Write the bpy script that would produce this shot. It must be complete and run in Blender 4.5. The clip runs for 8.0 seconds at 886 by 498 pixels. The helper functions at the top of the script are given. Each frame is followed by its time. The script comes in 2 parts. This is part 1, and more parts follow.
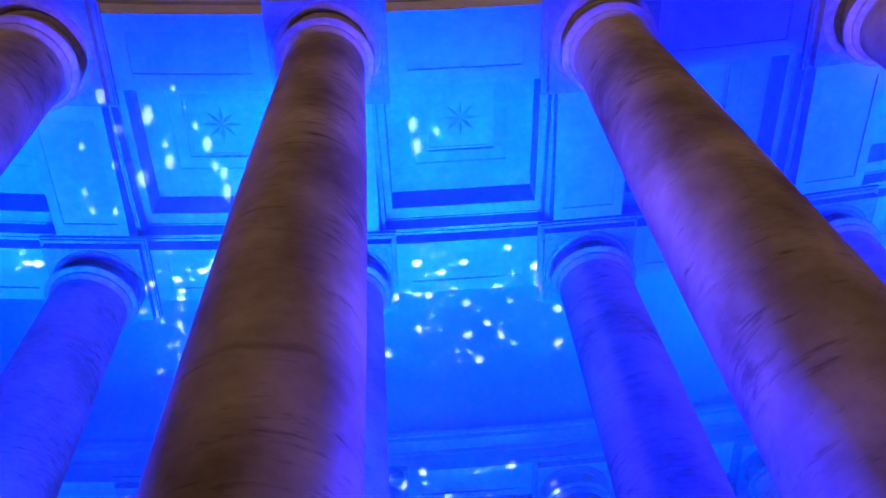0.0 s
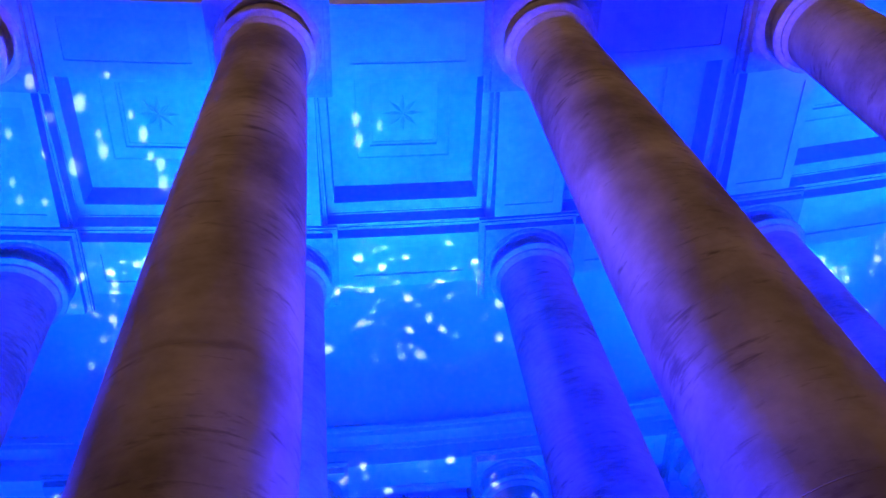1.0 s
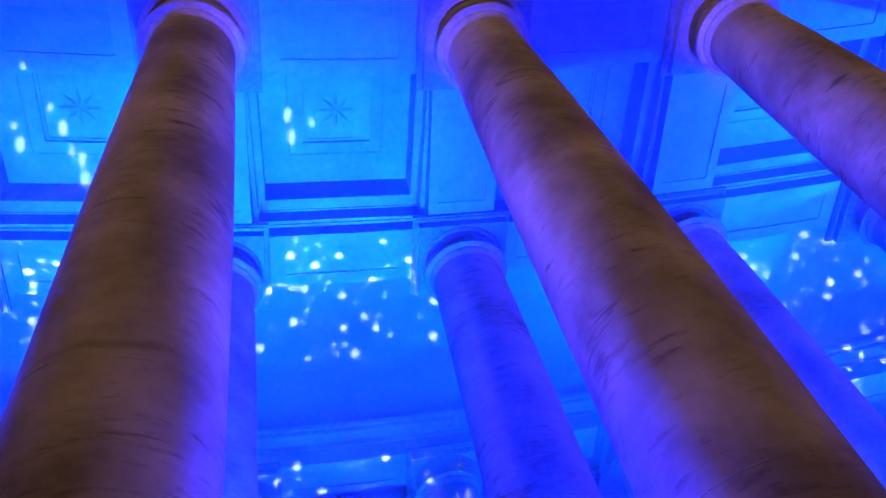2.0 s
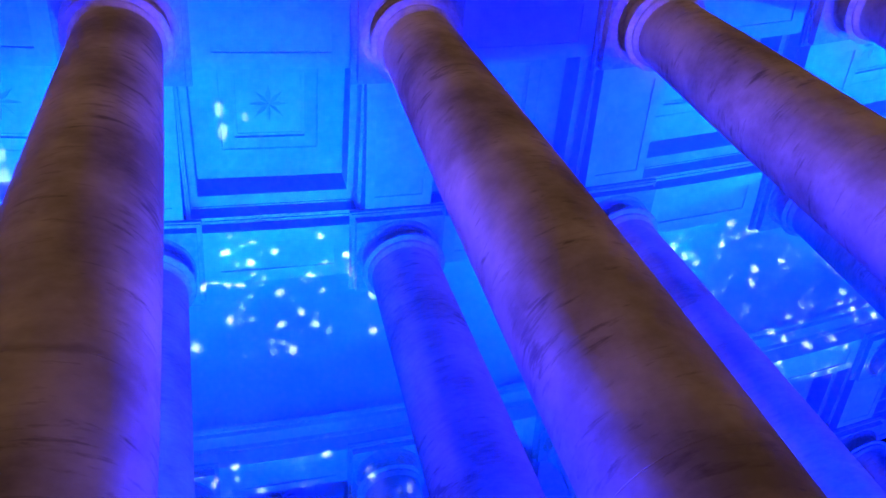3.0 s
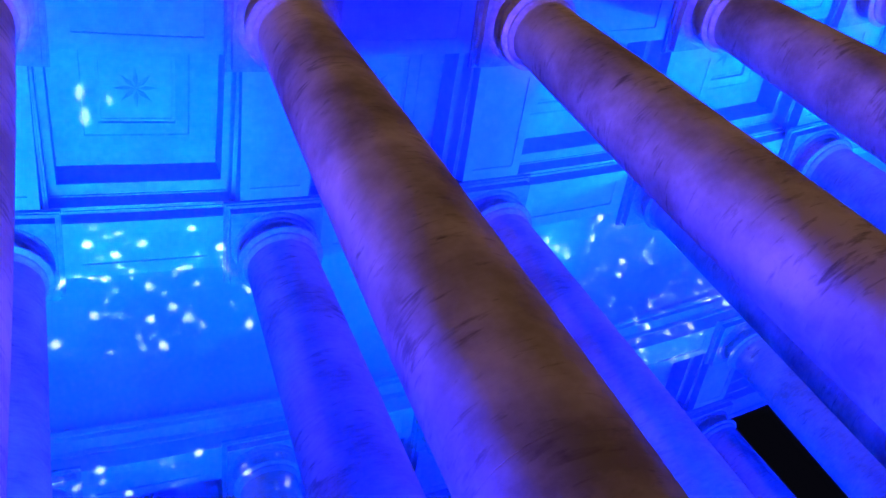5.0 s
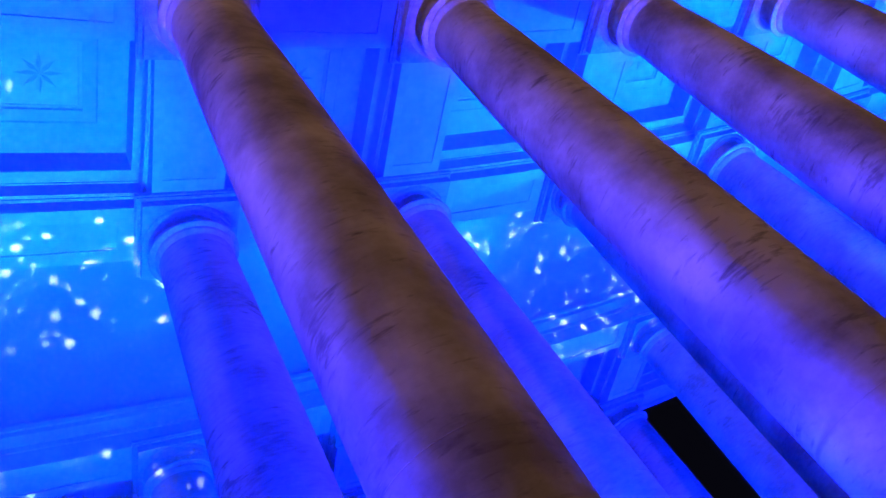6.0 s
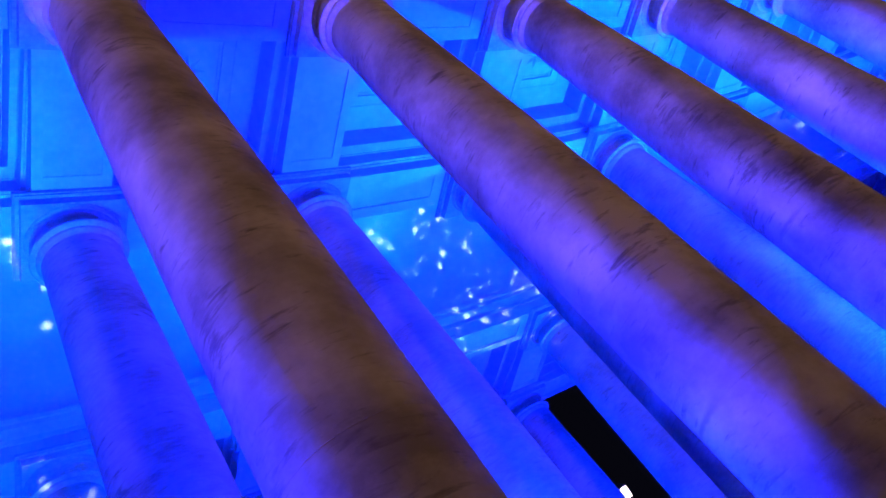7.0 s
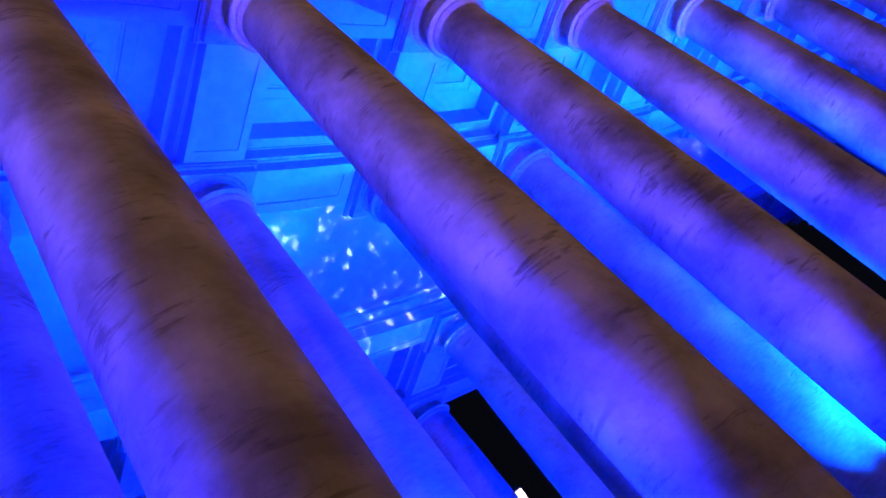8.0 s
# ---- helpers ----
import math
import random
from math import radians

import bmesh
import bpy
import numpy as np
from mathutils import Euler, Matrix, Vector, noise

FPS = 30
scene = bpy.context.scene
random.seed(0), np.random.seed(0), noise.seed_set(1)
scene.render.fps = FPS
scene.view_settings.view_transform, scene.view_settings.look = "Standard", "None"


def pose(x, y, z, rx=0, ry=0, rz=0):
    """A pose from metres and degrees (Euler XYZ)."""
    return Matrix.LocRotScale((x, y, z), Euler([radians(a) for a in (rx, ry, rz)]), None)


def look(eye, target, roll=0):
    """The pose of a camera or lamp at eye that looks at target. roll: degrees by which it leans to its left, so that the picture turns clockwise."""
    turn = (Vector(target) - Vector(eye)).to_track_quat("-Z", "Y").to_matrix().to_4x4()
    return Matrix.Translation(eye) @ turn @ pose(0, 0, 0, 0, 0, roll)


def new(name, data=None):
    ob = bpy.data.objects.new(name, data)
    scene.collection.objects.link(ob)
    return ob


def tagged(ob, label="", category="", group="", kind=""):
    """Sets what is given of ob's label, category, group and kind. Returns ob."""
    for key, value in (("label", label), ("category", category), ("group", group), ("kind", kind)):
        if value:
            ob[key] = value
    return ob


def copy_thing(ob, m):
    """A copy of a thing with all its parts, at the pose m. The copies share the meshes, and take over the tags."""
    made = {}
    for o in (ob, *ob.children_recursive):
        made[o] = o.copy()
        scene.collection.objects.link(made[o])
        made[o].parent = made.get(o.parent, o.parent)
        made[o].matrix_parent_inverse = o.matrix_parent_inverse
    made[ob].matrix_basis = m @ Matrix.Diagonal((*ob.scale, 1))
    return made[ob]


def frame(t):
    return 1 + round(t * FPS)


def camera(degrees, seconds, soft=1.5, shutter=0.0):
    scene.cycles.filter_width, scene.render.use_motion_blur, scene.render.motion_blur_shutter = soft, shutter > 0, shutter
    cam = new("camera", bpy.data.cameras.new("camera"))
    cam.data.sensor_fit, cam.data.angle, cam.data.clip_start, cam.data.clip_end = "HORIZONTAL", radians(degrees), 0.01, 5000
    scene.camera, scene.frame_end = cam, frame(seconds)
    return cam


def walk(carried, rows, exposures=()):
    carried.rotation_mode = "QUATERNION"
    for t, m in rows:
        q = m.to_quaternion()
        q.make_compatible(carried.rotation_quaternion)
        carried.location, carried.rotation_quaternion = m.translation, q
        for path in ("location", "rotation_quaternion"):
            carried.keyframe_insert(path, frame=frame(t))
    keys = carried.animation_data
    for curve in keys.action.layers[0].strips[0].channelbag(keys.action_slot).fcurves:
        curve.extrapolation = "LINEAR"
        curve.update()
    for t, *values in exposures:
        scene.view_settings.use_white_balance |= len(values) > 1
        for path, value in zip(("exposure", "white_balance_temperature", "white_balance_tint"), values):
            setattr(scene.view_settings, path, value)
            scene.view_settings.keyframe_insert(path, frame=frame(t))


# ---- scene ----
# The colonnade is an arc: four rows of columns on circles round one centre.
# Local plan: x along the arc, y outward, origin under the first-row column "zero".
cam = camera(61.45, 8.0, soft=1.6)
# seconds, x, y, z, yaw, elevation, lean to the left
ROWS = [
    (0.0, -2.977, -4.308, 1.600, -1.79, 54.16, -6.42),
    (0.5, -2.960, -4.329, 1.583, -5.89, 53.69, -8.78),
    (1.0, -2.934, -4.349, 1.584, -8.84, 53.03, -11.50),
    (1.5, -2.897, -4.344, 1.580, -12.62, 52.44, -14.52),
    (3.0, -2.845, -4.377, 1.547, -23.03, 49.54, -23.62),
    (3.5, -2.851, -4.396, 1.537, -25.78, 48.38, -26.19),
    (4.0, -2.840, -4.424, 1.535, -28.05, 47.38, -27.64),
    (4.5, -2.821, -4.433, 1.520, -31.22, 46.16, -29.71),
    (6.0, -2.740, -4.476, 1.475, -40.73, 41.15, -35.62),
    (6.5, -2.744, -4.486, 1.432, -44.72, 38.92, -38.40),
    (7.0, -2.692, -4.484, 1.425, -47.87, 36.42, -41.03),
    (7.5, -2.684, -4.444, 1.424, -50.64, 34.69, -41.91),
    (8.0, -2.646, -4.428, 1.446, -54.45, 31.83, -42.50),
]
walk(cam, [(t, pose(x, y, z, 0, 0, yaw) @ pose(0, 0, 0, 90 + up) @ pose(0, 0, 0, 0, 0, roll)) for t, x, y, z, yaw, up, roll in ROWS])

RAD, STEP = 72.15, 0.05937            # first row's radius, angle between columns
K0, K1 = -4, 13                       # first and last column
GAP = [0.0, 4.42, 11.20, 15.70]       # rows' distance outward from the first
Z_SOFFIT, Z_PANEL = 13.0, 14.24


def at(k, g=0.0, dx=0.0, dz=0.0):
    """Pose of a thing on the arc: column number k, g outward from the first row."""
    return Matrix.Translation((0, -RAD, 0)) @ Matrix.Rotation(-k * STEP, 4, "Z") @ Matrix.Translation((dx, RAD + g, dz))


# ---- world and lights ----
world = bpy.data.worlds.new("night")
scene.world = world
world.use_nodes = True
wbg = world.node_tree.nodes["Background"]
wbg.inputs["Color"].default_value = (0.0035, 0.0035, 0.008, 1)
wbg.inputs["Strength"].default_value = 0.5

AZURE = (0.0, 0.042, 1.0)
DEEP = (0.001, 0.010, 1.0)
VIOLET = (0.115, 0.07, 1.0)
WARM = (1.0, 0.6, 0.45)


def spot(name, m, colour, watts, cone, blend=1.0, radius=0.12):
    d = bpy.data.lights.new(name, "SPOT")
    d.color, d.energy, d.spot_size, d.spot_blend, d.shadow_soft_size = colour, watts, radians(cone), blend, radius
    ob = new(name, d)
    ob.matrix_world = m
    return ob


# ---- materials ----
def stone(name, dark, light, grain=3.0, stretch=(1, 1, 1), bump=0.25, rough=0.8, pits=0.0, stain=0.3, drift=True, worn_z=None, dashes=0.0, joint_z=None):
    m = bpy.data.materials.new(name)
    m.use_nodes = True
    n, l = m.node_tree.nodes, m.node_tree.links
    bsdf = n["Principled BSDF"]
    bsdf.inputs["Roughness"].default_value = rough
    bsdf.inputs["Specular IOR Level"].default_value = 0.25
    tc = n.new("ShaderNodeTexCoord")
    src = tc.outputs["Object"]
    if drift:
        info = n.new("ShaderNodeObjectInfo")
        mul = n.new("ShaderNodeMath"); mul.operation = "MULTIPLY"; mul.inputs[1].default_value = 37.0
        l.new(info.outputs["Random"], mul.inputs[0])
        add = n.new("ShaderNodeVectorMath"); add.operation = "ADD"
        l.new(src, add.inputs[0]); l.new(mul.outputs[0], add.inputs[1])
        src = add.outputs[0]
    mp = n.new("ShaderNodeMapping"); mp.inputs["Scale"].default_value = stretch
    l.new(src, mp.inputs["Vector"])
    big = n.new("ShaderNodeTexNoise"); big.inputs["Scale"].default_value = grain * 0.28; big.inputs["Detail"].default_value = 5
    fine = n.new("ShaderNodeTexNoise"); fine.inputs["Scale"].default_value = grain * 2.2; fine.inputs["Detail"].default_value = 8; fine.inputs["Roughness"].default_value = 0.65
    l.new(src, big.inputs["Vector"])
    l.new(mp.outputs[0], fine.inputs["Vector"])
    mix = n.new("ShaderNodeMix"); mix.data_type = "FLOAT"; mix.inputs[0].default_value = 1 - stain
    l.new(big.outputs["Fac"], mix.inputs[2]); l.new(fine.outputs["Fac"], mix.inputs[3])
    ramp = n.new("ShaderNodeValToRGB")
    ramp.color_ramp.elements[0].position, ramp.color_ramp.elements[0].color = 0.37, (*dark, 1)
    ramp.color_ramp.elements[1].position, ramp.color_ramp.elements[1].color = 0.63, (*light, 1)
    l.new(mix.outputs[0], ramp.inputs["Fac"])
    colour, height = ramp.outputs["Color"], fine.outputs["Fac"]
    if pits:
        # travertine voids: short dark slots along the bedding
        mp2 = n.new("ShaderNodeMapping"); mp2.inputs["Scale"].default_value = (0.9, 0.9, 4.2)
        l.new(src, mp2.inputs["Vector"])
        hole = n.new("ShaderNodeTexNoise"); hole.inputs["Scale"].default_value = 2.9; hole.inputs["Detail"].default_value = 6; hole.inputs["Roughness"].default_value = 0.6; hole.inputs["Distortion"].default_value = 0.5
        l.new(mp2.outputs[0], hole.inputs["Vector"])
        where = n.new("ShaderNodeTexNoise"); where.inputs["Scale"].default_value = 0.8; where.inputs["Detail"].default_value = 2
        l.new(src, where.inputs["Vector"])
        spread = where.outputs["Fac"]
        if worn_z is not None:
            # voids open most in the course most worn by rain, round one height
            sep = n.new("ShaderNodeSeparateXYZ"); l.new(tc.outputs["Object"], sep.inputs[0])
            off = n.new("ShaderNodeMath"); off.operation = "SUBTRACT"; off.inputs[1].default_value = worn_z
            l.new(sep.outputs["Z"], off.inputs[0])
            absz = n.new("ShaderNodeMath"); absz.operation = "ABSOLUTE"; l.new(off.outputs[0], absz.inputs[0])
            near = n.new("ShaderNodeMapRange"); near.inputs["From Max"].default_value = 1.9; near.inputs["To Min"].default_value = 0.055; near.inputs["To Max"].default_value = -0.02
            l.new(absz.outputs[0], near.inputs["Value"])
            plus = n.new("ShaderNodeMath"); l.new(spread, plus.inputs[0]); l.new(near.outputs["Result"], plus.inputs[1])
            spread = plus.outputs[0]
        prod = n.new("ShaderNodeMath"); prod.operation = "MULTIPLY"
        l.new(hole.outputs["Fac"], prod.inputs[0]); l.new(spread, prod.inputs[1])
        hr = n.new("ShaderNodeMapRange"); hr.inputs["From Min"].default_value = 0.345; hr.inputs["From Max"].default_value = 0.43
        l.new(prod.outputs[0], hr.inputs["Value"])
        scal = n.new("ShaderNodeMath"); scal.operation = "MULTIPLY"; scal.inputs[1].default_value = pits
        l.new(hr.outputs["Result"], scal.inputs[0])
        cm = n.new("ShaderNodeMix"); cm.data_type = "RGBA"
        l.new(scal.outputs[0], cm.inputs[0]); l.new(colour, cm.inputs[6]); cm.inputs[7].default_value = (0.07, 0.055, 0.045, 1)
        colour = cm.outputs[2]
        sub = n.new("ShaderNodeMath"); sub.operation = "SUBTRACT"
        l.new(height, sub.inputs[0]); l.new(scal.outputs[0], sub.inputs[1])
        height = sub.outputs[0]
    if dashes:
        # thin dark streaks of dirt along the bedding, in uneven patches
        mp3 = n.new("ShaderNodeMapping"); mp3.inputs["Scale"].default_value = (1.2, 1.2, 6.5)
        l.new(src, mp3.inputs["Vector"])
        streak = n.new("ShaderNodeTexNoise"); streak.inputs["Scale"].default_value = 2.0; streak.inputs["Detail"].default_value = 5; streak.inputs["Roughness"].default_value = 0.62; streak.inputs["Distortion"].default_value = 0.35
        l.new(mp3.outputs[0], streak.inputs["Vector"])
        patch = n.new("ShaderNodeTexNoise"); patch.inputs["Scale"].default_value = 1.7; patch.inputs["Detail"].default_value = 3
        l.new(src, patch.inputs["Vector"])
        ps = n.new("ShaderNodeMath"); ps.operation = "MULTIPLY_ADD"; ps.inputs[1].default_value = 0.5
        l.new(patch.outputs["Fac"], ps.inputs[0]); l.new(streak.outputs["Fac"], ps.inputs[2])
        sr = n.new("ShaderNodeMapRange"); sr.inputs["From Min"].default_value = 0.84; sr.inputs["From Max"].default_value = 1.02; sr.inputs["To Max"].default_value = dashes
        l.new(ps.outputs[0], sr.inputs["Value"])
        soil = sr.outputs["Result"]
        if joint_z is not None:
            # ragged dirt that has gathered along the joint of two drums
            zs = n.new("ShaderNodeSeparateXYZ"); l.new(tc.outputs["Object"], zs.inputs[0])
            wob = n.new("ShaderNodeMath"); wob.operation = "MULTIPLY_ADD"; wob.inputs[1].default_value = 0.3
            l.new(patch.outputs["Fac"], wob.inputs[0]); l.new(zs.outputs["Z"], wob.inputs[2])
            gap = n.new("ShaderNodeMath"); gap.operation = "SUBTRACT"; gap.inputs[1].default_value = joint_z + 0.15
            l.new(wob.outputs[0], gap.inputs[0])
            ga = n.new("ShaderNodeMath"); ga.operation = "ABSOLUTE"; l.new(gap.outputs[0], ga.inputs[0])
            band = n.new("ShaderNodeMapRange"); band.inputs["From Min"].default_value = 0.015; band.inputs["From Max"].default_value = 0.05; band.inputs["To Min"].default_value = 0.5; band.inputs["To Max"].default_value = 0.0
            l.new(ga.outputs[0], band.inputs["Value"])
            brk = n.new("ShaderNodeMapRange"); brk.inputs["From Min"].default_value = 0.48; brk.inputs["From Max"].default_value = 0.62
            l.new(big.outputs["Fac"], brk.inputs["Value"])
            bb = n.new("ShaderNodeMath"); bb.operation = "MULTIPLY"; l.new(band.outputs["Result"], bb.inputs[0]); l.new(brk.outputs["Result"], bb.inputs[1])
            mx = n.new("ShaderNodeMath"); mx.operation = "MAXIMUM"; l.new(bb.outputs[0], mx.inputs[0]); l.new(soil, mx.inputs[1])
            soil = mx.outputs[0]
        dm = n.new("ShaderNodeMix"); dm.data_type = "RGBA"
        l.new(soil, dm.inputs[0]); l.new(colour, dm.inputs[6]); dm.inputs[7].default_value = (0.085, 0.065, 0.055, 1)
        colour = dm.outputs[2]
        ds = n.new("ShaderNodeMath"); ds.operation = "MULTIPLY_ADD"; ds.inputs[1].default_value = -0.7
        l.new(soil, ds.inputs[0]); l.new(height, ds.inputs[2])
        height = ds.outputs[0]
    l.new(colour, bsdf.inputs["Base Color"])
    b = n.new("ShaderNodeBump"); b.inputs["Strength"].default_value = bump; b.inputs["Distance"].default_value = 0.03
    l.new(height, b.inputs["Height"]); l.new(b.outputs["Normal"], bsdf.inputs["Normal"])
    return m


def dimming_glass(name, colour):
    m = bpy.data.materials.new(name)
    m.use_nodes = True
    n, l = m.node_tree.nodes, m.node_tree.links
    t = n.new("ShaderNodeBsdfTransparent"); t.inputs["Color"].default_value = (*colour, 1)
    l.new(t.outputs["BSDF"], n["Material Output"].inputs["Surface"])
    return m


def glow(name, colour, strength):
    m = bpy.data.materials.new(name)
    m.use_nodes = True
    b = m.node_tree.nodes["Principled BSDF"]
    b.inputs["Base Color"].default_value = (*colour, 1)
    b.inputs["Emission Color"].default_value = (*colour, 1)
    b.inputs["Emission Strength"].default_value = strength
    return m


WORN = [stone("worn_travertine", (0.20, 0.155, 0.12), (0.50, 0.41, 0.33), grain=3.0, stretch=(0.8, 0.8, 1.3), bump=0.12, pits=0.55, stain=0.82, worn_z=5.6, dashes=0.75, joint_z=z) for z in (4.0, 5.45, 3.4)]
TRAVERTINE = stone("travertine_shaft", (0.20, 0.16, 0.135), (0.42, 0.35, 0.29), grain=3.2, stretch=(0.7, 0.7, 2.6), bump=0.25, pits=0.55, stain=0.7, dashes=0.5)
TRIM = stone("travertine_capital", (0.33, 0.27, 0.21), (0.5, 0.43, 0.35), grain=4.0, stretch=(1, 1, 2), bump=0.2, stain=0.4)
STUCCO = stone("pale_stucco", (0.45, 0.44, 0.43), (0.62, 0.61, 0.60), grain=1.6, bump=0.08, stain=0.6, rough=0.85)
PLASTER = stone("vault_plaster", (0.46, 0.45, 0.44), (0.58, 0.57, 0.56), grain=0.9, bump=0.05, stain=0.7, rough=0.9, drift=False)
PAVING = stone("basalt_paving", (0.05, 0.05, 0.052), (0.11, 0.105, 0.10), grain=9.0, bump=0.4, rough=0.6, drift=False)
ROOF = stone("roof_slab", (0.22, 0.20, 0.18), (0.34, 0.31, 0.27), grain=3.0, drift=False)
IRON = stone("dark_iron", (0.02, 0.02, 0.022), (0.045, 0.045, 0.05), grain=12.0, bump=0.1, rough=0.5)
FILTER = dimming_glass("pale_blue_filter", (0.375, 0.47, 0.52))
LAMP_GLASS = glow("lantern_glass", (1.0, 0.8, 0.55), 3.0)
LED = glow("blue_led_lens", (0.02, 0.16, 1.0), 3.0)


# ---- mesh helpers ----
def part(name, bm, material, parent=None, label="", smooth=False):
    bmesh.ops.recalc_face_normals(bm, faces=bm.faces)
    me = bpy.data.meshes.new(name)
    bm.to_mesh(me)
    bm.free()
    me.materials.append(material)
    if smooth:
        for f in me.polygons:
            f.use_smooth = True
    ob = new(name, me)
    if parent:
        ob.parent = parent
    if label:
        ob["label"] = label
    return ob


def lathe(profile, seg=56, bm=None, caps=False):
    bm = bm or bmesh.new()
    rings = [[bm.verts.new((r * math.cos(2 * math.pi * i / seg), r * math.sin(2 * math.pi * i / seg), z)) for i in range(seg)] for r, z in profile]
    for a, b in zip(rings, rings[1:]):
        for i in range(seg):
            bm.faces.new((a[i], a[(i + 1) % seg], b[(i + 1) % seg], b[i]))
    if caps:
        bm.faces.new(rings[0])
        bm.faces.new(rings[-1])
    return bm


def box(x0, x1, y0, y1, z0, z1, bm=None, bevel=0.0):
    bm = bm or bmesh.new()
    v = [bm.verts.new((x, y, z)) for z in (z0, z1) for x, y in ((x0, y0), (x1, y0), (x1, y1), (x0, y1))]
    fs = [bm.faces.new([v[i] for i in q]) for q in ((0, 1, 2, 3), (4, 5, 6, 7), (0, 1, 5, 4), (1, 2, 6, 5), (2, 3, 7, 6), (3, 0, 4, 7))]
    if bevel:
        es = {e for f in fs for e in f.edges}
        bmesh.ops.bevel(bm, geom=list(es), offset=bevel, segments=2, affect="EDGES")
    return bm


def arc(profile, a0, a1, n, base=0.0, closed=True, bm=None, ends=True):
    """Sweeps a profile of (outward, z) round the centre, from angle a0 to a1; local to a thing set at(k, base)."""
    bm = bm or bmesh.new()
    r0 = RAD + base
    rings = []
    for i in range(n + 1):
        a = a0 + (a1 - a0) * i / n
        rings.append([bm.verts.new(((RAD + g) * math.sin(a), (RAD + g) * math.cos(a) - r0, z)) for g, z in profile])
    m = len(profile)
    for p, q in zip(rings, rings[1:]):
        for j in range(m if closed else m - 1):
            bm.faces.new((p[j], p[(j + 1) % m], q[(j + 1) % m], q[j]))
    if closed and ends:
        bm.faces.new(rings[0])
        bm.faces.new(rings[-1])
    return bm


def square(profile, bm=None):
    """Sweeps (half width, z) round a square with mitred corners."""
    bm = bm or bmesh.new()
    rings = [[bm.verts.new((sx * h, sy * h, z)) for sx, sy in ((-1, -1), (1, -1), (1, 1), (-1, 1))] for h, z in profile]
    for a, b in zip(rings, rings[1:]):
        for i in range(4):
            bm.faces.new((a[i], a[(i + 1) % 4], b[(i + 1) % 4], b[i]))
    bm.faces.new(rings[0])
    bm.faces.new(rings[-1])
    return bm


def rect_rings(rects, bm=None, cap=False):
    """Joins rectangles (x0, x1, y0, y1, z) one into the next: mouldings and recesses."""
    bm = bm or bmesh.new()
    rings = [[bm.verts.new(c) for c in ((x0, y0, z), (x1, y0, z), (x1, y1, z), (x0, y1, z))] for x0, x1, y0, y1, z in rects]
    for a, b in zip(rings, rings[1:]):
        for i in range(4):
            bm.faces.new((a[i], a[(i + 1) % 4], b[(i + 1) % 4], b[i]))
    if cap:
        bm.faces.new(rings[-1])
    return bm


# ---- ground ----
bm = bmesh.new()
bmesh.ops.create_grid(bm, x_segments=40, y_segments=40, size=700)
tagged(part("ground", bm, PAVING), "dark basalt paving of the square at night", "ground", kind="structure")
floor_bm = arc([(-1.6, 0.004), (-1.6, 0.16), (-1.2, 0.16), (-1.2, 0.32), (16.9, 0.32), (16.9, 0.004)], (K0 - 1) * STEP, (K1 + 1) * STEP, 90)
fl = part("floor", floor_bm, PAVING)
fl.matrix_world = at(0)
tagged(fl, "raised stone floor of the colonnade with two steps", "floor", kind="structure")
FLOOR = 0.32


# ---- columns ----
def shaft_radius(row, z):
    rb, rm, rt = ((0.715, 0.72, 0.588), (0.82, 0.765, 0.652), (0.86, 0.80, 0.68), (0.95, 0.89, 0.75))[row]
    q = max(0.0, min(1.0, z / 12.0))
    return rb * (1 - q) * (1 - 2 * q) + rm * 4 * q * (1 - q) + rt * q * (2 * q - 1)


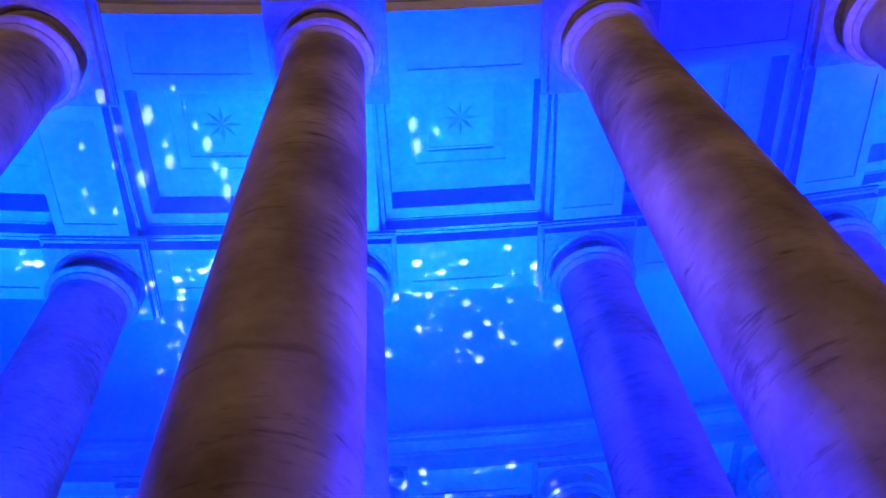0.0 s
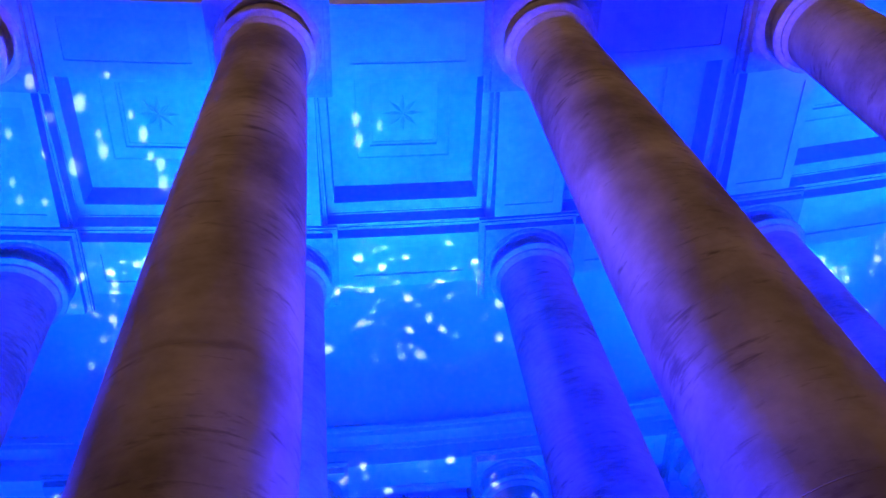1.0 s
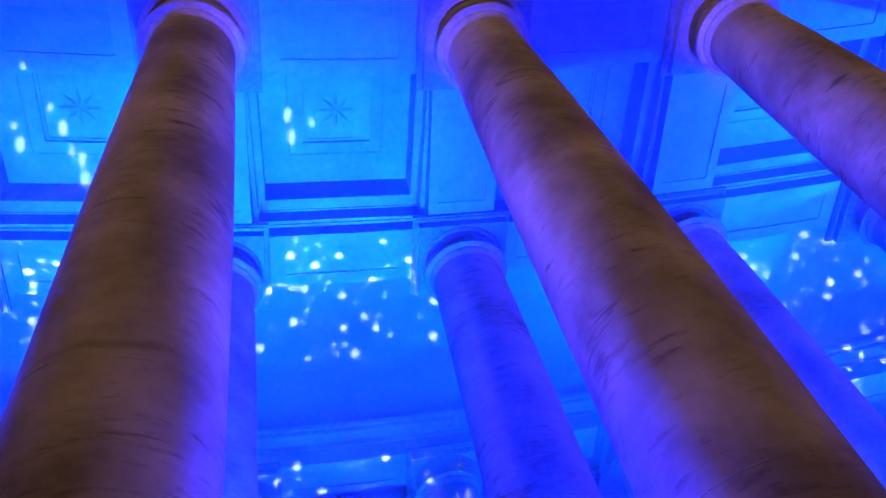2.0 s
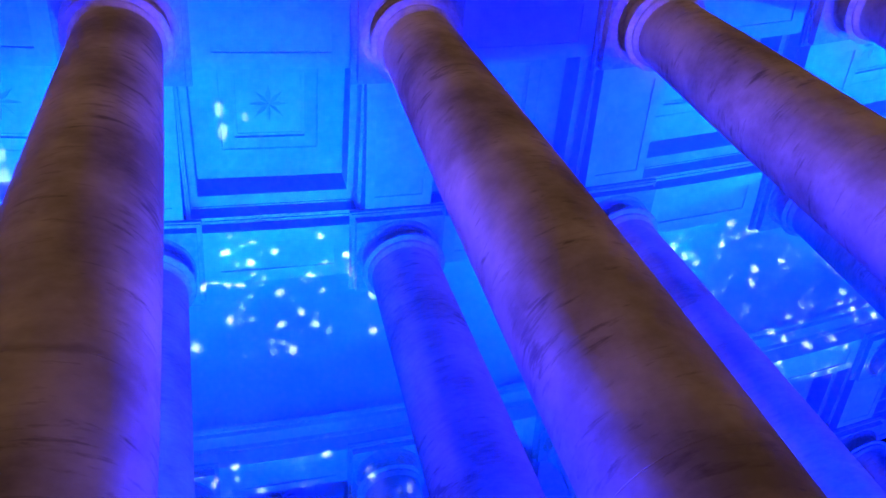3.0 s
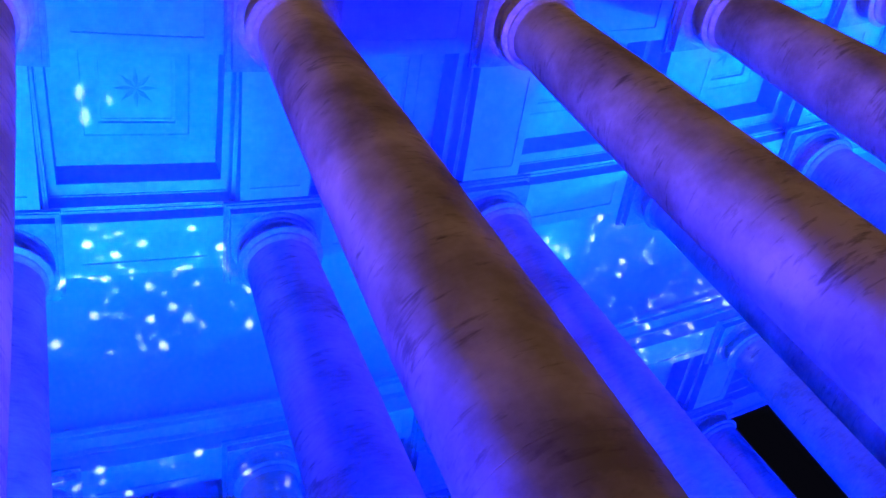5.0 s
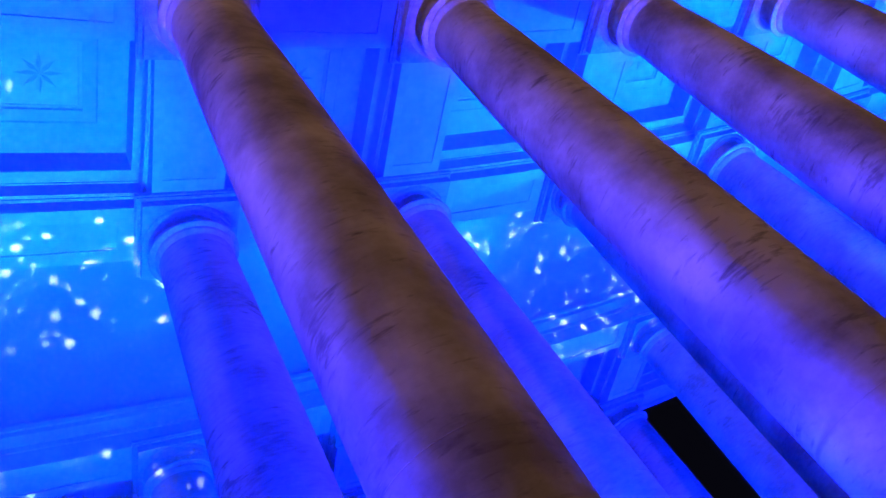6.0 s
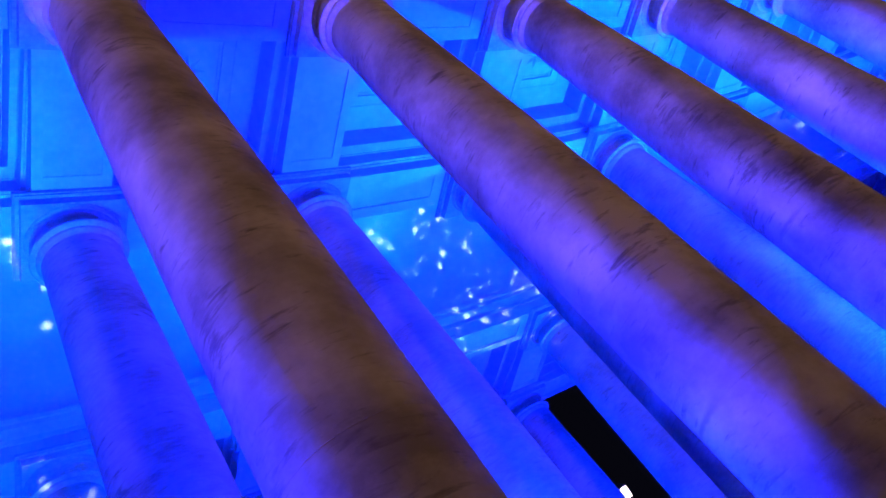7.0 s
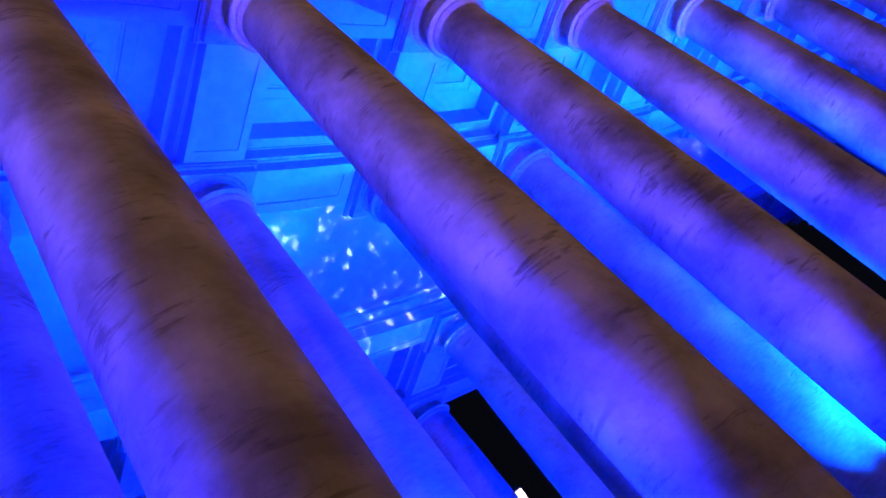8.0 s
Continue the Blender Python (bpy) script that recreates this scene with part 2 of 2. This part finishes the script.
def column(row, joints, shaft_stone):
    top = new("column")
    rn = shaft_radius(row, 12.0)
    s = rn / 0.588
    part("plinth", box(-1.08 * s, 1.08 * s, -1.08 * s, 1.08 * s, FLOOR, FLOOR + 0.3, bevel=0.02), TRIM, top)
    rb = shaft_radius(row, 0.9)
    torus = [(rb * 1.05, FLOOR + 0.3)] + [(rb * 1.16 + 0.14 * math.sin(math.pi * i / 8), FLOOR + 0.3 + 0.26 * i / 8) for i in range(9)] + [(rb * 1.08, 0.9), (rb * 1.02, 0.95)]
    part("base_torus", lathe(torus), TRIM, top, smooth=True)
    # shaft of stacked drums, with fine grooves where they meet
    bm = bmesh.new()
    zs = [0.93, *joints, 12.10]
    for z0, z1 in zip(zs, zs[1:]):
        n = max(4, int((z1 - z0) / 0.35))
        lathe([(shaft_radius(row, z0 + 0.006 + (z1 - z0 - 0.012) * i / n), z0 + 0.006 + (z1 - z0 - 0.012) * i / n) for i in range(n + 1)], 64, bm)
    for z in joints:
        r = shaft_radius(row, z)
        lathe([(r, z - 0.006), (r - 0.003, z)], 64, bm)
        lathe([(r - 0.003, z), (r, z + 0.006)], 64, bm)
    part("shaft", bm, shaft_stone, top, smooth=True)
    # necking: apophyge, fillet and astragal
    neck = [(rn, 12.08), (rn + 0.02, 12.15), (rn + 0.05, 12.18), (rn + 0.05, 12.215), (rn + 0.025, 12.22)]
    neck += [(rn + 0.025 + 0.125 * math.sin(math.pi * i / 8), 12.22 + 0.12 * i / 8) for i in range(9)]
    part("neck_ring", lathe(neck, 64), TRIM, top, smooth=True)
    part("neck", lathe([(rn - 0.02, 12.33), (rn - 0.02, 12.60), (rn + 0.02, 12.635)], 64), TRIM, top, smooth=True)
    a = 0.93 * s if row == 0 else 0.93 * (1 + 0.03 * (row - 1))
    ech = [(rn + 0.01, 12.63), (rn + 0.05, 12.635), (rn + 0.05, 12.655), (rn + 0.08, 12.66), (rn + 0.08, 12.675)]
    ech += [(rn + 0.08 + (a - 0.12 - rn - 0.08) * i / 6, 12.675 + 0.055 * i / 6 - 0.018 * math.sin(math.pi * i / 6)) for i in range(1, 7)]
    ech += [(a - 0.12, 12.735)]
    part("echinus", lathe(ech, 64), TRIM, top, smooth=True)
    part("abacus", square([(a - 0.095, 12.725), (a - 0.093, 12.88), (a - 0.03, 12.885), (a - 0.028, 12.92), (a - 0.002, 12.925), (a, 12.997)]), TRIM, top)
    return top


JOINTS = [(4.0, 8.3), (5.45, 9.0), (3.4, 7.4)]
ROW_WORDS = ["first", "second", "third", "outermost"]
for row in range(4):
    protos = [column(row, j, w if row == 0 else TRAVERTINE) for j, w in zip(JOINTS, WORN)]
    used = set()
    for k in range(K0, K1 + 1):
        v = (k * 5 + row) % 3
        if v in used:
            ob = copy_thing(protos[v], at(k, GAP[row]))
        else:
            ob = protos[v]
            ob.matrix_world = at(k, GAP[row])
            used.add(v)
        tagged(ob, ("weathered brown travertine Doric column at the edge of the square", "smooth travertine Doric column washed in blue light",
                    "travertine Doric column across the vaulted aisle", "outer travertine Doric column against the night")[row], "column", "columns of the %s row" % ROW_WORDS[row])


# ---- architraves, vault and roof ----
A0, A1, NA = (K0 - 0.6) * STEP, (K1 + 0.6) * STEP, 140
S0, S1 = [-0.55, 3.80, 10.47, 15.05], [0.68, 4.99, 11.69, 16.27]


def ring(name, profile, material, label, category, smooth=False, closed=True):
    ob = part(name, arc(profile, A0, A1, NA, closed=closed), material, smooth=smooth)
    ob.matrix_world = at(0)
    return tagged(ob, label, category, kind="structure")


REC = 0.034
rings_made = []
for row in range(4):
    g0, g1 = S0[row], S1[row]
    z = Z_SOFFIT + REC
    top_z = 15.2
    if row in (1, 2):
        inner = 1 if row == 1 else -1      # side of the vault
        e = g1 if row == 1 else g0
        o = g0 if row == 1 else g1
        pr = [(e, z), (e, 13.42), (e + inner * 0.03, 13.44), (e + inner * 0.03, 13.56), (e + inner * 0.07, 13.60), (e + inner * 0.16, 13.72), (e + inner * 0.18, 13.74),
              (e + inner * 0.18, 13.86), (e + inner * 0.22, 13.88), (e + inner * 0.24, 13.98), (e + inner * 0.02, 14.02), (e - inner * 0.05, 14.04), (e - inner * 0.05, top_z), (o, top_z), (o, z)]
    else:
        inner = -1 if row == 0 else 1      # outer face: fascia, frieze and cornice
        e = g0 if row == 0 else g1
        o = g1 if row == 0 else g0
        pr = [(e, z), (e, 13.45), (e + inner * 0.05, 13.47), (e + inner * 0.05, 13.78), (e + inner * 0.12, 13.86), (e + inner * 0.02, 13.90), (e + inner * 0.02, 14.5), (e + inner * 0.25, 14.62),
              (e + inner * 0.3, 14.78), (e + inner * 0.85, 14.84), (e + inner * 0.85, 15.02), (e + inner * 1.0, 15.2), (o, 15.2), (o, z)]
    rings_made.append(ring("architrave", pr, STUCCO, "curved stone architrave resting on the column row", "architrave"))

R_V = (S0[2] - S1[1]) / 2
vc = (S0[2] + S1[1]) / 2
vault_pr = [(vc + (R_V + 0.05) * math.cos(math.pi * i / 28), 14.03 + (R_V + 0.05) * math.sin(math.pi * i / 28)) for i in range(29)]
vault_pr += [(vc + (R_V + 0.35) * math.cos(math.pi * i / 28), 14.03 + (R_V + 0.35) * math.sin(math.pi * i / 28)) for i in range(28, -1, -1)]
vt = ring("vault", vault_pr, PLASTER, "plain plastered barrel vault over the middle aisle", "vault", smooth=False)
for f in vt.data.polygons:
    f.use_smooth = True
ring("roof", [(-1.4, 15.25), (-1.4, 15.5), (4.4, 15.5), (4.4, 17.3), (11.0, 17.3), (11.0, 15.5), (17.1, 15.5), (17.1, 15.25), (11.5, 15.25), (11.5, 17.15), (3.9, 17.15), (3.9, 15.25)], ROOF,
     "stone roof slab over the colonnade", "roof")


# soffit borders: one sunk panel between each two columns
def soffit(row):
    g0, g1 = S0[row] + 0.004, S1[row] - 0.004
    base = GAP[row]
    r = RAD + base
    ab = 0.93 * (1 + 0.03 * max(0, row - 1))
    ha, hb = STEP / 2 * 1.0, STEP / 2 - (ab + 0.28) / r
    bm = bmesh.new()
    b = 0.27
    z0, z1 = Z_SOFFIT, Z_SOFFIT + REC - 0.002
    for p, q, aa, bb in ((g0, g0 + b, -ha, ha), (g1 - b, g1, -ha, ha), (g0 + b, g1 - b, -ha, -hb), (g0 + b, g1 - b, hb, ha)):
        arc([(p, z0), (q, z0), (q, z1), (p, z1)], aa, bb, 10 if bb - aa > 0.02 else 3, base, bm=bm)
    return bm


for row in range(4):
    first = part("soffit_border", soffit(row), STUCCO, rings_made[row])
    first.matrix_world = at(K0 + 0.5, GAP[row])
    for k in range(K0 + 1, K1):
        o = first.copy()
        scene.collection.objects.link(o)
        o.matrix_world = at(k + 0.5, GAP[row])


# ---- radial beams and coffers of the two side aisles ----
def cross_beam(g0, g1):
    top = new("ceiling_beam")
    w = 0.632
    part("beam_body", box(-w, w, 0.002, g1 - g0 - 0.002, Z_SOFFIT + REC, 15.2), STUCCO, top)
    n = g1 - g0
    bm = bmesh.new()
    bx, e0, e1 = 0.17, 0.55, n - 0.55
    for x0, x1, y0, y1 in ((-w, -w + bx, 0.004, n - 0.004), (w - bx, w, 0.004, n - 0.004), (-w + bx, w - bx, 0.004, e0), (-w + bx, w - bx, e1, n - 0.004)):
        box(x0, x1, y0, y1, Z_SOFFIT, Z_SOFFIT + REC - 0.002, bm)
    part("border", bm, STUCCO, top)
    return top


def star(parent, cy, z, r=0.40):
    bm = bmesh.new()
    base, peak = bm.verts.new((0, 0, 0)), bm.verts.new((0, 0, -0.035))
    for i in range(8):
        a = math.pi * i / 4
        d, s = Vector((math.cos(a), math.sin(a), 0)), Vector((-math.sin(a), math.cos(a), 0))
        tip = d * (r if i % 2 == 0 else r * 0.92)
        mid = tip * 0.42
        v1, v2, v3 = (bm.verts.new(c) for c in (mid + s * 0.045, tip, mid - s * 0.045))
        v4 = bm.verts.new(mid + Vector((0, 0, -0.06)))
        for q in ((base, v1, peak), (v1, v4, peak), (v1, v2, v4), (v2, v3, v4), (v3, peak, v4), (v3, base, peak), (base, v3, v2, v1)):
            bm.faces.new(q)
    ob = part("star", bm, STUCCO, parent, "eight-pointed relief star")
    ob.location = (0, cy, z)
    return ob


def coffer(g0, g1, flip):
    """Between two beams: local x along the arc, y outward from g0."""
    top = new("coffer")
    n = g1 - g0
    half = (RAD + g0) * math.tan(STEP / 2) - 0.632
    hw = (RAD + (g0 + g1) / 2) * math.tan(STEP / 2) - 0.632
    steps = [(0.0, 13.03), (0.0, 13.27), (0.034, 13.275), (0.036, 13.295), (0.072, 13.30), (0.075, 13.60), (0.09, 13.605), (0.092, 13.63), (0.205, 13.64), (0.21, 13.66), (0.21, Z_PANEL)]
    far, near = 1.85, 0.5
    rects = []
    for i, z in steps:
        y0, y1 = i * near, n - i * far
        if flip:
            y0, y1 = i * far, n - i * near
        rects.append((-hw - 0.0 + i, hw - i, y0, y1, z))
    part("cornice", rect_rings(rects), STUCCO, top, "stepped cornice moulding")
    x0, x1, y0, y1, z = rects[-1]
    cy = 1.25 if not flip else n - 1.25
    a, b = 0.88, 0.64
    bm = rect_rings([(x0, x1, y0, y1, z), (-a, a, cy - a, cy + a, z), (-a + 0.02, a - 0.02, cy - a + 0.02, cy + a - 0.02, z + 0.025),
                     (-b, b, cy - b, cy + b, z + 0.025)])
    part("panel", bm, STUCCO, top)
    bm = rect_rings([(-b, b, cy - b, cy + b, z + 0.025), (-b, b, cy - b, cy + b, z + 0.085), (-b + 0.05, b - 0.05, cy - b + 0.05, cy + b - 0.05, z + 0.085),
                     (-b + 0.06, b - 0.06, cy - b + 0.06, cy + b - 0.06, z + 0.105)], cap=True)
    part("sunk_square", bm, STUCCO, top)
    star(top, cy, z + 0.103)
    return top


for (g0, g1, flip, words) in ((S1[0], S0[1], False, "inner"), (S1[2], S0[3], True, "outer")):
    bp, cp = cross_beam(g0, g1), coffer(g0, g1, flip)
    bp.matrix_world, cp.matrix_world = at(K0, g0), at(K0 + 0.5, g0)
    tagged(bp, "pale stucco ceiling beam with a long sunk panel", "ceiling beam", "beams of the %s aisle" % words)
    tagged(cp, "pale stucco ceiling coffer with a star in a sunk square", "coffer", "coffers of the %s aisle" % words)
    for k in range(K0 + 1, K1 + 1):
        copy_thing(bp, at(k, g0))
        if k < K1:
            copy_thing(cp, at(k + 0.5, g0))


# ---- floodlights on the floor of the aisles ----
def floodlight():
    top = new("floodlight")
    part("foot", box(-0.16, 0.16, -0.12, 0.12, 0, 0.03, bevel=0.008), IRON, top)
    bm = lathe([(0.02, 0.03), (0.11, 0.05), (0.13, 0.09), (0.13, 0.2), (0.145, 0.205), (0.145, 0.225), (0.125, 0.225), (0.12, 0.2)], 24)
    part("housing", bm, IRON, top, smooth=True)
    part("lens", lathe([(0.002, 0.19), (0.12, 0.19)], 24), LED, top)
    return top


fixture = None


def put_flood(k, g, watts, colour=AZURE, cone=75, tilt=(0, 0)):
    global fixture
    m = at(k, g, dz=FLOOR)
    if fixture is None:
        fixture = floodlight()
        fixture.matrix_world = m
        tagged(fixture, "small round blue LED floodlight pointing up", "floodlight", "floodlights")
    else:
        copy_thing(fixture, m)
    spot("flood_lamp", m @ pose(0, 0, 0.24, 180 + tilt[0], tilt[1], 0), colour, watts, cone)


# azure floods at the foot of the second-row columns light the inner aisle; the one at column zero is weak
for k in range(-3, 8):
    if k == 3:
        put_flood(k + 0.07, 2.6, 85000, AZURE, 96)
    else:
        put_flood(k + 0.25, 3.2, {-1: 120000, 0: 300, 1: 9000}.get(k, 62000 if k < 0 else 35000), AZURE, 44)
# outer aisle, close behind the third row, so that they reach into the vault
for k in range(-3, 6):
    put_flood(k + 0.5, 12.1, 25000, AZURE, 52, (19, 0))
# fill floods added in the middle aisle, to keep shaded stone deep blue
for k in (-2.5, -0.5, 1.5, 3.5, 5.5):
    put_flood(k, 8.8, 7000, DEEP, 110)
# further added fill, bringing blue to the dark outer bays and columns
for k in (2.5, 3.5):
    put_flood(k, 13.6, 24000, DEEP, 110)
put_flood(2.6, 9.2, 14000, DEEP, 110)
put_flood(1.7, 13.2, 12000, DEEP, 110)
# long-throw floods at both ends of the middle aisle
for k, to in ((-4.3, 0.3), (5.4, 0.2)):
    m = at(k, 7.4, dz=FLOOR)
    copy_thing(fixture, m)
    spot("flood_lamp", look(m @ Vector((0, 0, 0.24)), at(to, 6.2) @ Vector((0, 0, 13.5))), AZURE, 70000, 54)
# floods close to two second-row columns beyond, turned to their shafts
for k, g, col, aim_z, watts in ((-0.26, 3.0, 0, 4.0, 3000), (0.72, 2.7, 1, 5.5, 12000), (2.74, 2.9, 3, 4.5, 15000)):
    m = at(k, g, dz=FLOOR)
    copy_thing(fixture, m)
    spot("flood_lamp", look(m @ Vector((0, 0, 0.24)), at(col, GAP[1]) @ Vector((0, 0, aim_z))), AZURE, watts, 44)
# deep blue floods between the first-row columns; violet fill for the columns follows
for k in range(-3, 8):
    put_flood(k + 0.5, 0.9, 17000, DEEP, 116)
# violet fill, added without a known source, each turned to one first-row column
for k, side in ((-1.5, -1), (-0.5, -1), (-0.5, 1), (0.5, 1), (1.5, 1), (2.5, 1), (3.5, 1), (4.5, 1), (5.5, 1), (6.5, 1)):
    copy_thing(fixture, at(k - side * 0.04, -0.74, dz=FLOOR))
    m = at(k - side * 0.04, -0.74, dz=FLOOR)
    for aim_z, watts, cone, soft in ((4.8, 1250, 26, 1.0), (9.3, 7400, 13, 1.0), (13.2, 19000, 8.5, 1.0)):
        aim = at(k + side * 0.5, 0.0) @ Vector((0, 0, aim_z))
        spot("violet_fill_lamp", look(m @ Vector((0, 0, 0.24)), aim), VIOLET, watts * (1.6 if k > 2 else 1.15 if k > 0 else 1.0), cone, soft)

# ---- star projectors: a lamp in a box behind a pierced plate ----
def star_projector(m, xs, ys, cell, wanted, share, rng, big, small, tall, watts, label, lamp_radius):
    """m: the lamp's pose, looking along its -z. The plate is a grid of cells; where the ray through a cell is wanted, it may be pierced."""
    D = 0.5
    top = new("star_projector")
    bm = bmesh.new()
    nx, ny = round((xs[1] - xs[0]) / cell), round((ys[1] - ys[0]) / cell)
    for i in range(nx):
        for j in range(ny):
            x, y = xs[0] + (i + 0.5) * cell, ys[0] + (j + 0.5) * cell
            h = cell / 2
            outer = [bm.verts.new((x + h * a, y + h * b, -D)) for a, b in ((-1, -1), (0, -1), (1, -1), (1, 0), (1, 1), (0, 1), (-1, 1), (-1, 0))]
            if rng.random() < share and wanted(m @ Vector((x, y, -D))):
                r = rng.uniform(*big) if rng.random() < 0.4 else rng.uniform(*small)
                jx, jy = h - r - 0.0002, h - r * tall - 0.0002
                cx, cy = x + rng.uniform(-jx, jx), y + rng.uniform(-jy, jy)
                hole = [bm.verts.new((cx + r * math.cos(math.pi * (1.25 + q / 4)), cy + r * tall * math.sin(math.pi * (1.25 + q / 4)), -D)) for q in range(8)]
                for q in range(8):
                    bm.faces.new((outer[q], outer[(q + 1) % 8], hole[(q + 1) % 8], hole[q]))
            else:
                bm.faces.new(outer)
    x0, x1, y0, y1 = xs[0], xs[0] + nx * cell, ys[0], ys[0] + ny * cell
    part("pierced_plate", bm, IRON, top, "black plate pierced with many small holes")
    bm = rect_rings([(x0 + 0.002, x1 - 0.002, y0 + 0.002, y1 - 0.002, -D - 0.02), (x0 + 0.002, x1 - 0.002, y0 + 0.002, y1 - 0.002, 0.0), (-0.1, 0.1, -0.1, 0.1, 0.16)], cap=True)
    part("housing", bm, IRON, top)
    # tinted glass added so a stronger lamp samples cleaner at the same brightness
    part("dimming_glass", box(x0 + 0.004, x1 - 0.004, y0 + 0.004, y1 - 0.004, -D + 0.03, -D + 0.033), FILTER, top, "pale blue tinted glass added to dim the projector lamp")
    h = (m @ Vector((0, 0, 0.16))).z
    foot = part("stand", lathe([(0.3, 0.004 - h), (0.3, 0.03 - h), (0.04, 0.05 - h), (0.03, -0.02)], 20), IRON, top, smooth=True)
    foot.matrix_local = Matrix.Translation((0, 0, 0.16)) @ m.inverted().to_3x3().to_4x4()
    top.matrix_world = m
    tagged(top, label, "projector", "star projectors")
    spot("projector_lamp", m, (0.95, 0.97, 1.0), watts * 3.7, 62, 0.1, lamp_radius)


def plan(p):
    """Column number and distance outward of a point."""
    return math.atan2(p.x, p.y + RAD) / STEP, math.hypot(p.x, p.y + RAD) - RAD


def clear(eye, p, row, keep):
    """The ray from eye through p passes no shaft of a row by less than keep."""
    d = (p - eye).to_2d()
    for k in range(K0, K1 + 1):
        c = (at(k, GAP[row]).translation - eye).to_2d()
        if c.dot(d) > 0 and abs(c.x * d.y - c.y * d.x) / d.length < keep:
            return False
    return True


def ahead(eye, p, z):
    return eye + (p - eye) * ((z - eye.z) / (p.z - eye.z))


# in the inner aisle, thrown under the second row into the vault
for seed, k, k0, k1, share, edge in ((3, -1.6, -2.7, -1.1, 0.36, 9.8), (8, -0.5, -1.1, 0.7, 0.25, 9.8), (21, 2.55, 1.6, 3.3, 0.27, 12.6), (30, 5.5, 4.3, 6.6, 0.2, 12.6)):
    eye = at(k, 2.0) @ Vector((0, 0, FLOOR + 0.75))

    def to_vault(p):
        hit = ahead(eye, p, 15.9)
        kk, gg = plan(hit)
        return k0 < kk < k1 and (4.3 < gg < edge or 12.6 < gg < 15) and clear(eye, p, 1, 0.86)
    star_projector(look(eye, at(k, 7.4) @ Vector((0, 0, 15.9))), (-0.2, 0.2), (-0.2, 0.2), 0.0092, to_vault, share, random.Random(seed), (0.0024, 0.0032), (0.0009, 0.0015), 1.0, 38000,
                   "black box of a star projector on the aisle floor", 0.0023)
# out in the square, thrown under the first row onto the coffers
eye = at(-1.0, -7.2) @ Vector((0, 0, 1.1))


def to_coffer(p):
    kk, gg = plan(ahead(eye, p, Z_PANEL))
    return (-2.1 < kk < -1.25 or -0.88 < kk < -0.55 and gg < 2.7) and 1.3 < gg < 4.6 and clear(eye, p, 0, 0.75)


star_projector(look(eye, at(-1.35, 2.4) @ Vector((0, 0, 14))), (-0.2, 0.2), (-0.12, 0.12), 0.0118, to_coffer, 0.42, random.Random(17), (0.0021, 0.0028), (0.0010, 0.0017), 1.75, 24000,
               "black box of a star projector standing out in the square", 0.0011)

# ---- warm lamps of the square ----
for eye, aim, watts, cone in (((-34, -16, 15), (4, 0, 15), 6600, 56), ((-4, -42, 16), (2, 0, 14.5), 8800, 52), ((38, -24, 15), (0, 0, 14), 8000, 58)):
    spot("square_lamp", look(eye, aim), WARM, watts, cone, 1.0, 1.2)


# ---- street lamp beyond the outer row ----
def street_lamp():
    top = new("street_lamp")
    part("post", lathe([(0.16, 0), (0.16, 0.5), (0.09, 0.6), (0.06, 8.6), (0.10, 8.65), (0.10, 8.7)], 16), IRON, top, smooth=True)
    part("lantern", lathe([(0.08, 8.7), (0.13, 8.74), (0.16, 9.15), (0.02, 9.15)], 8), LAMP_GLASS, top, "glowing warm glass lantern")
    part("cap", lathe([(0.19, 9.15), (0.19, 9.18), (0.07, 9.3), (0.02, 9.4)], 8), IRON, top)
    return top


lamp = street_lamp()
lamp.matrix_world = at(3.53, 18.0)
tagged(lamp, "tall iron street lamp with a glowing warm lantern", "street lamp")
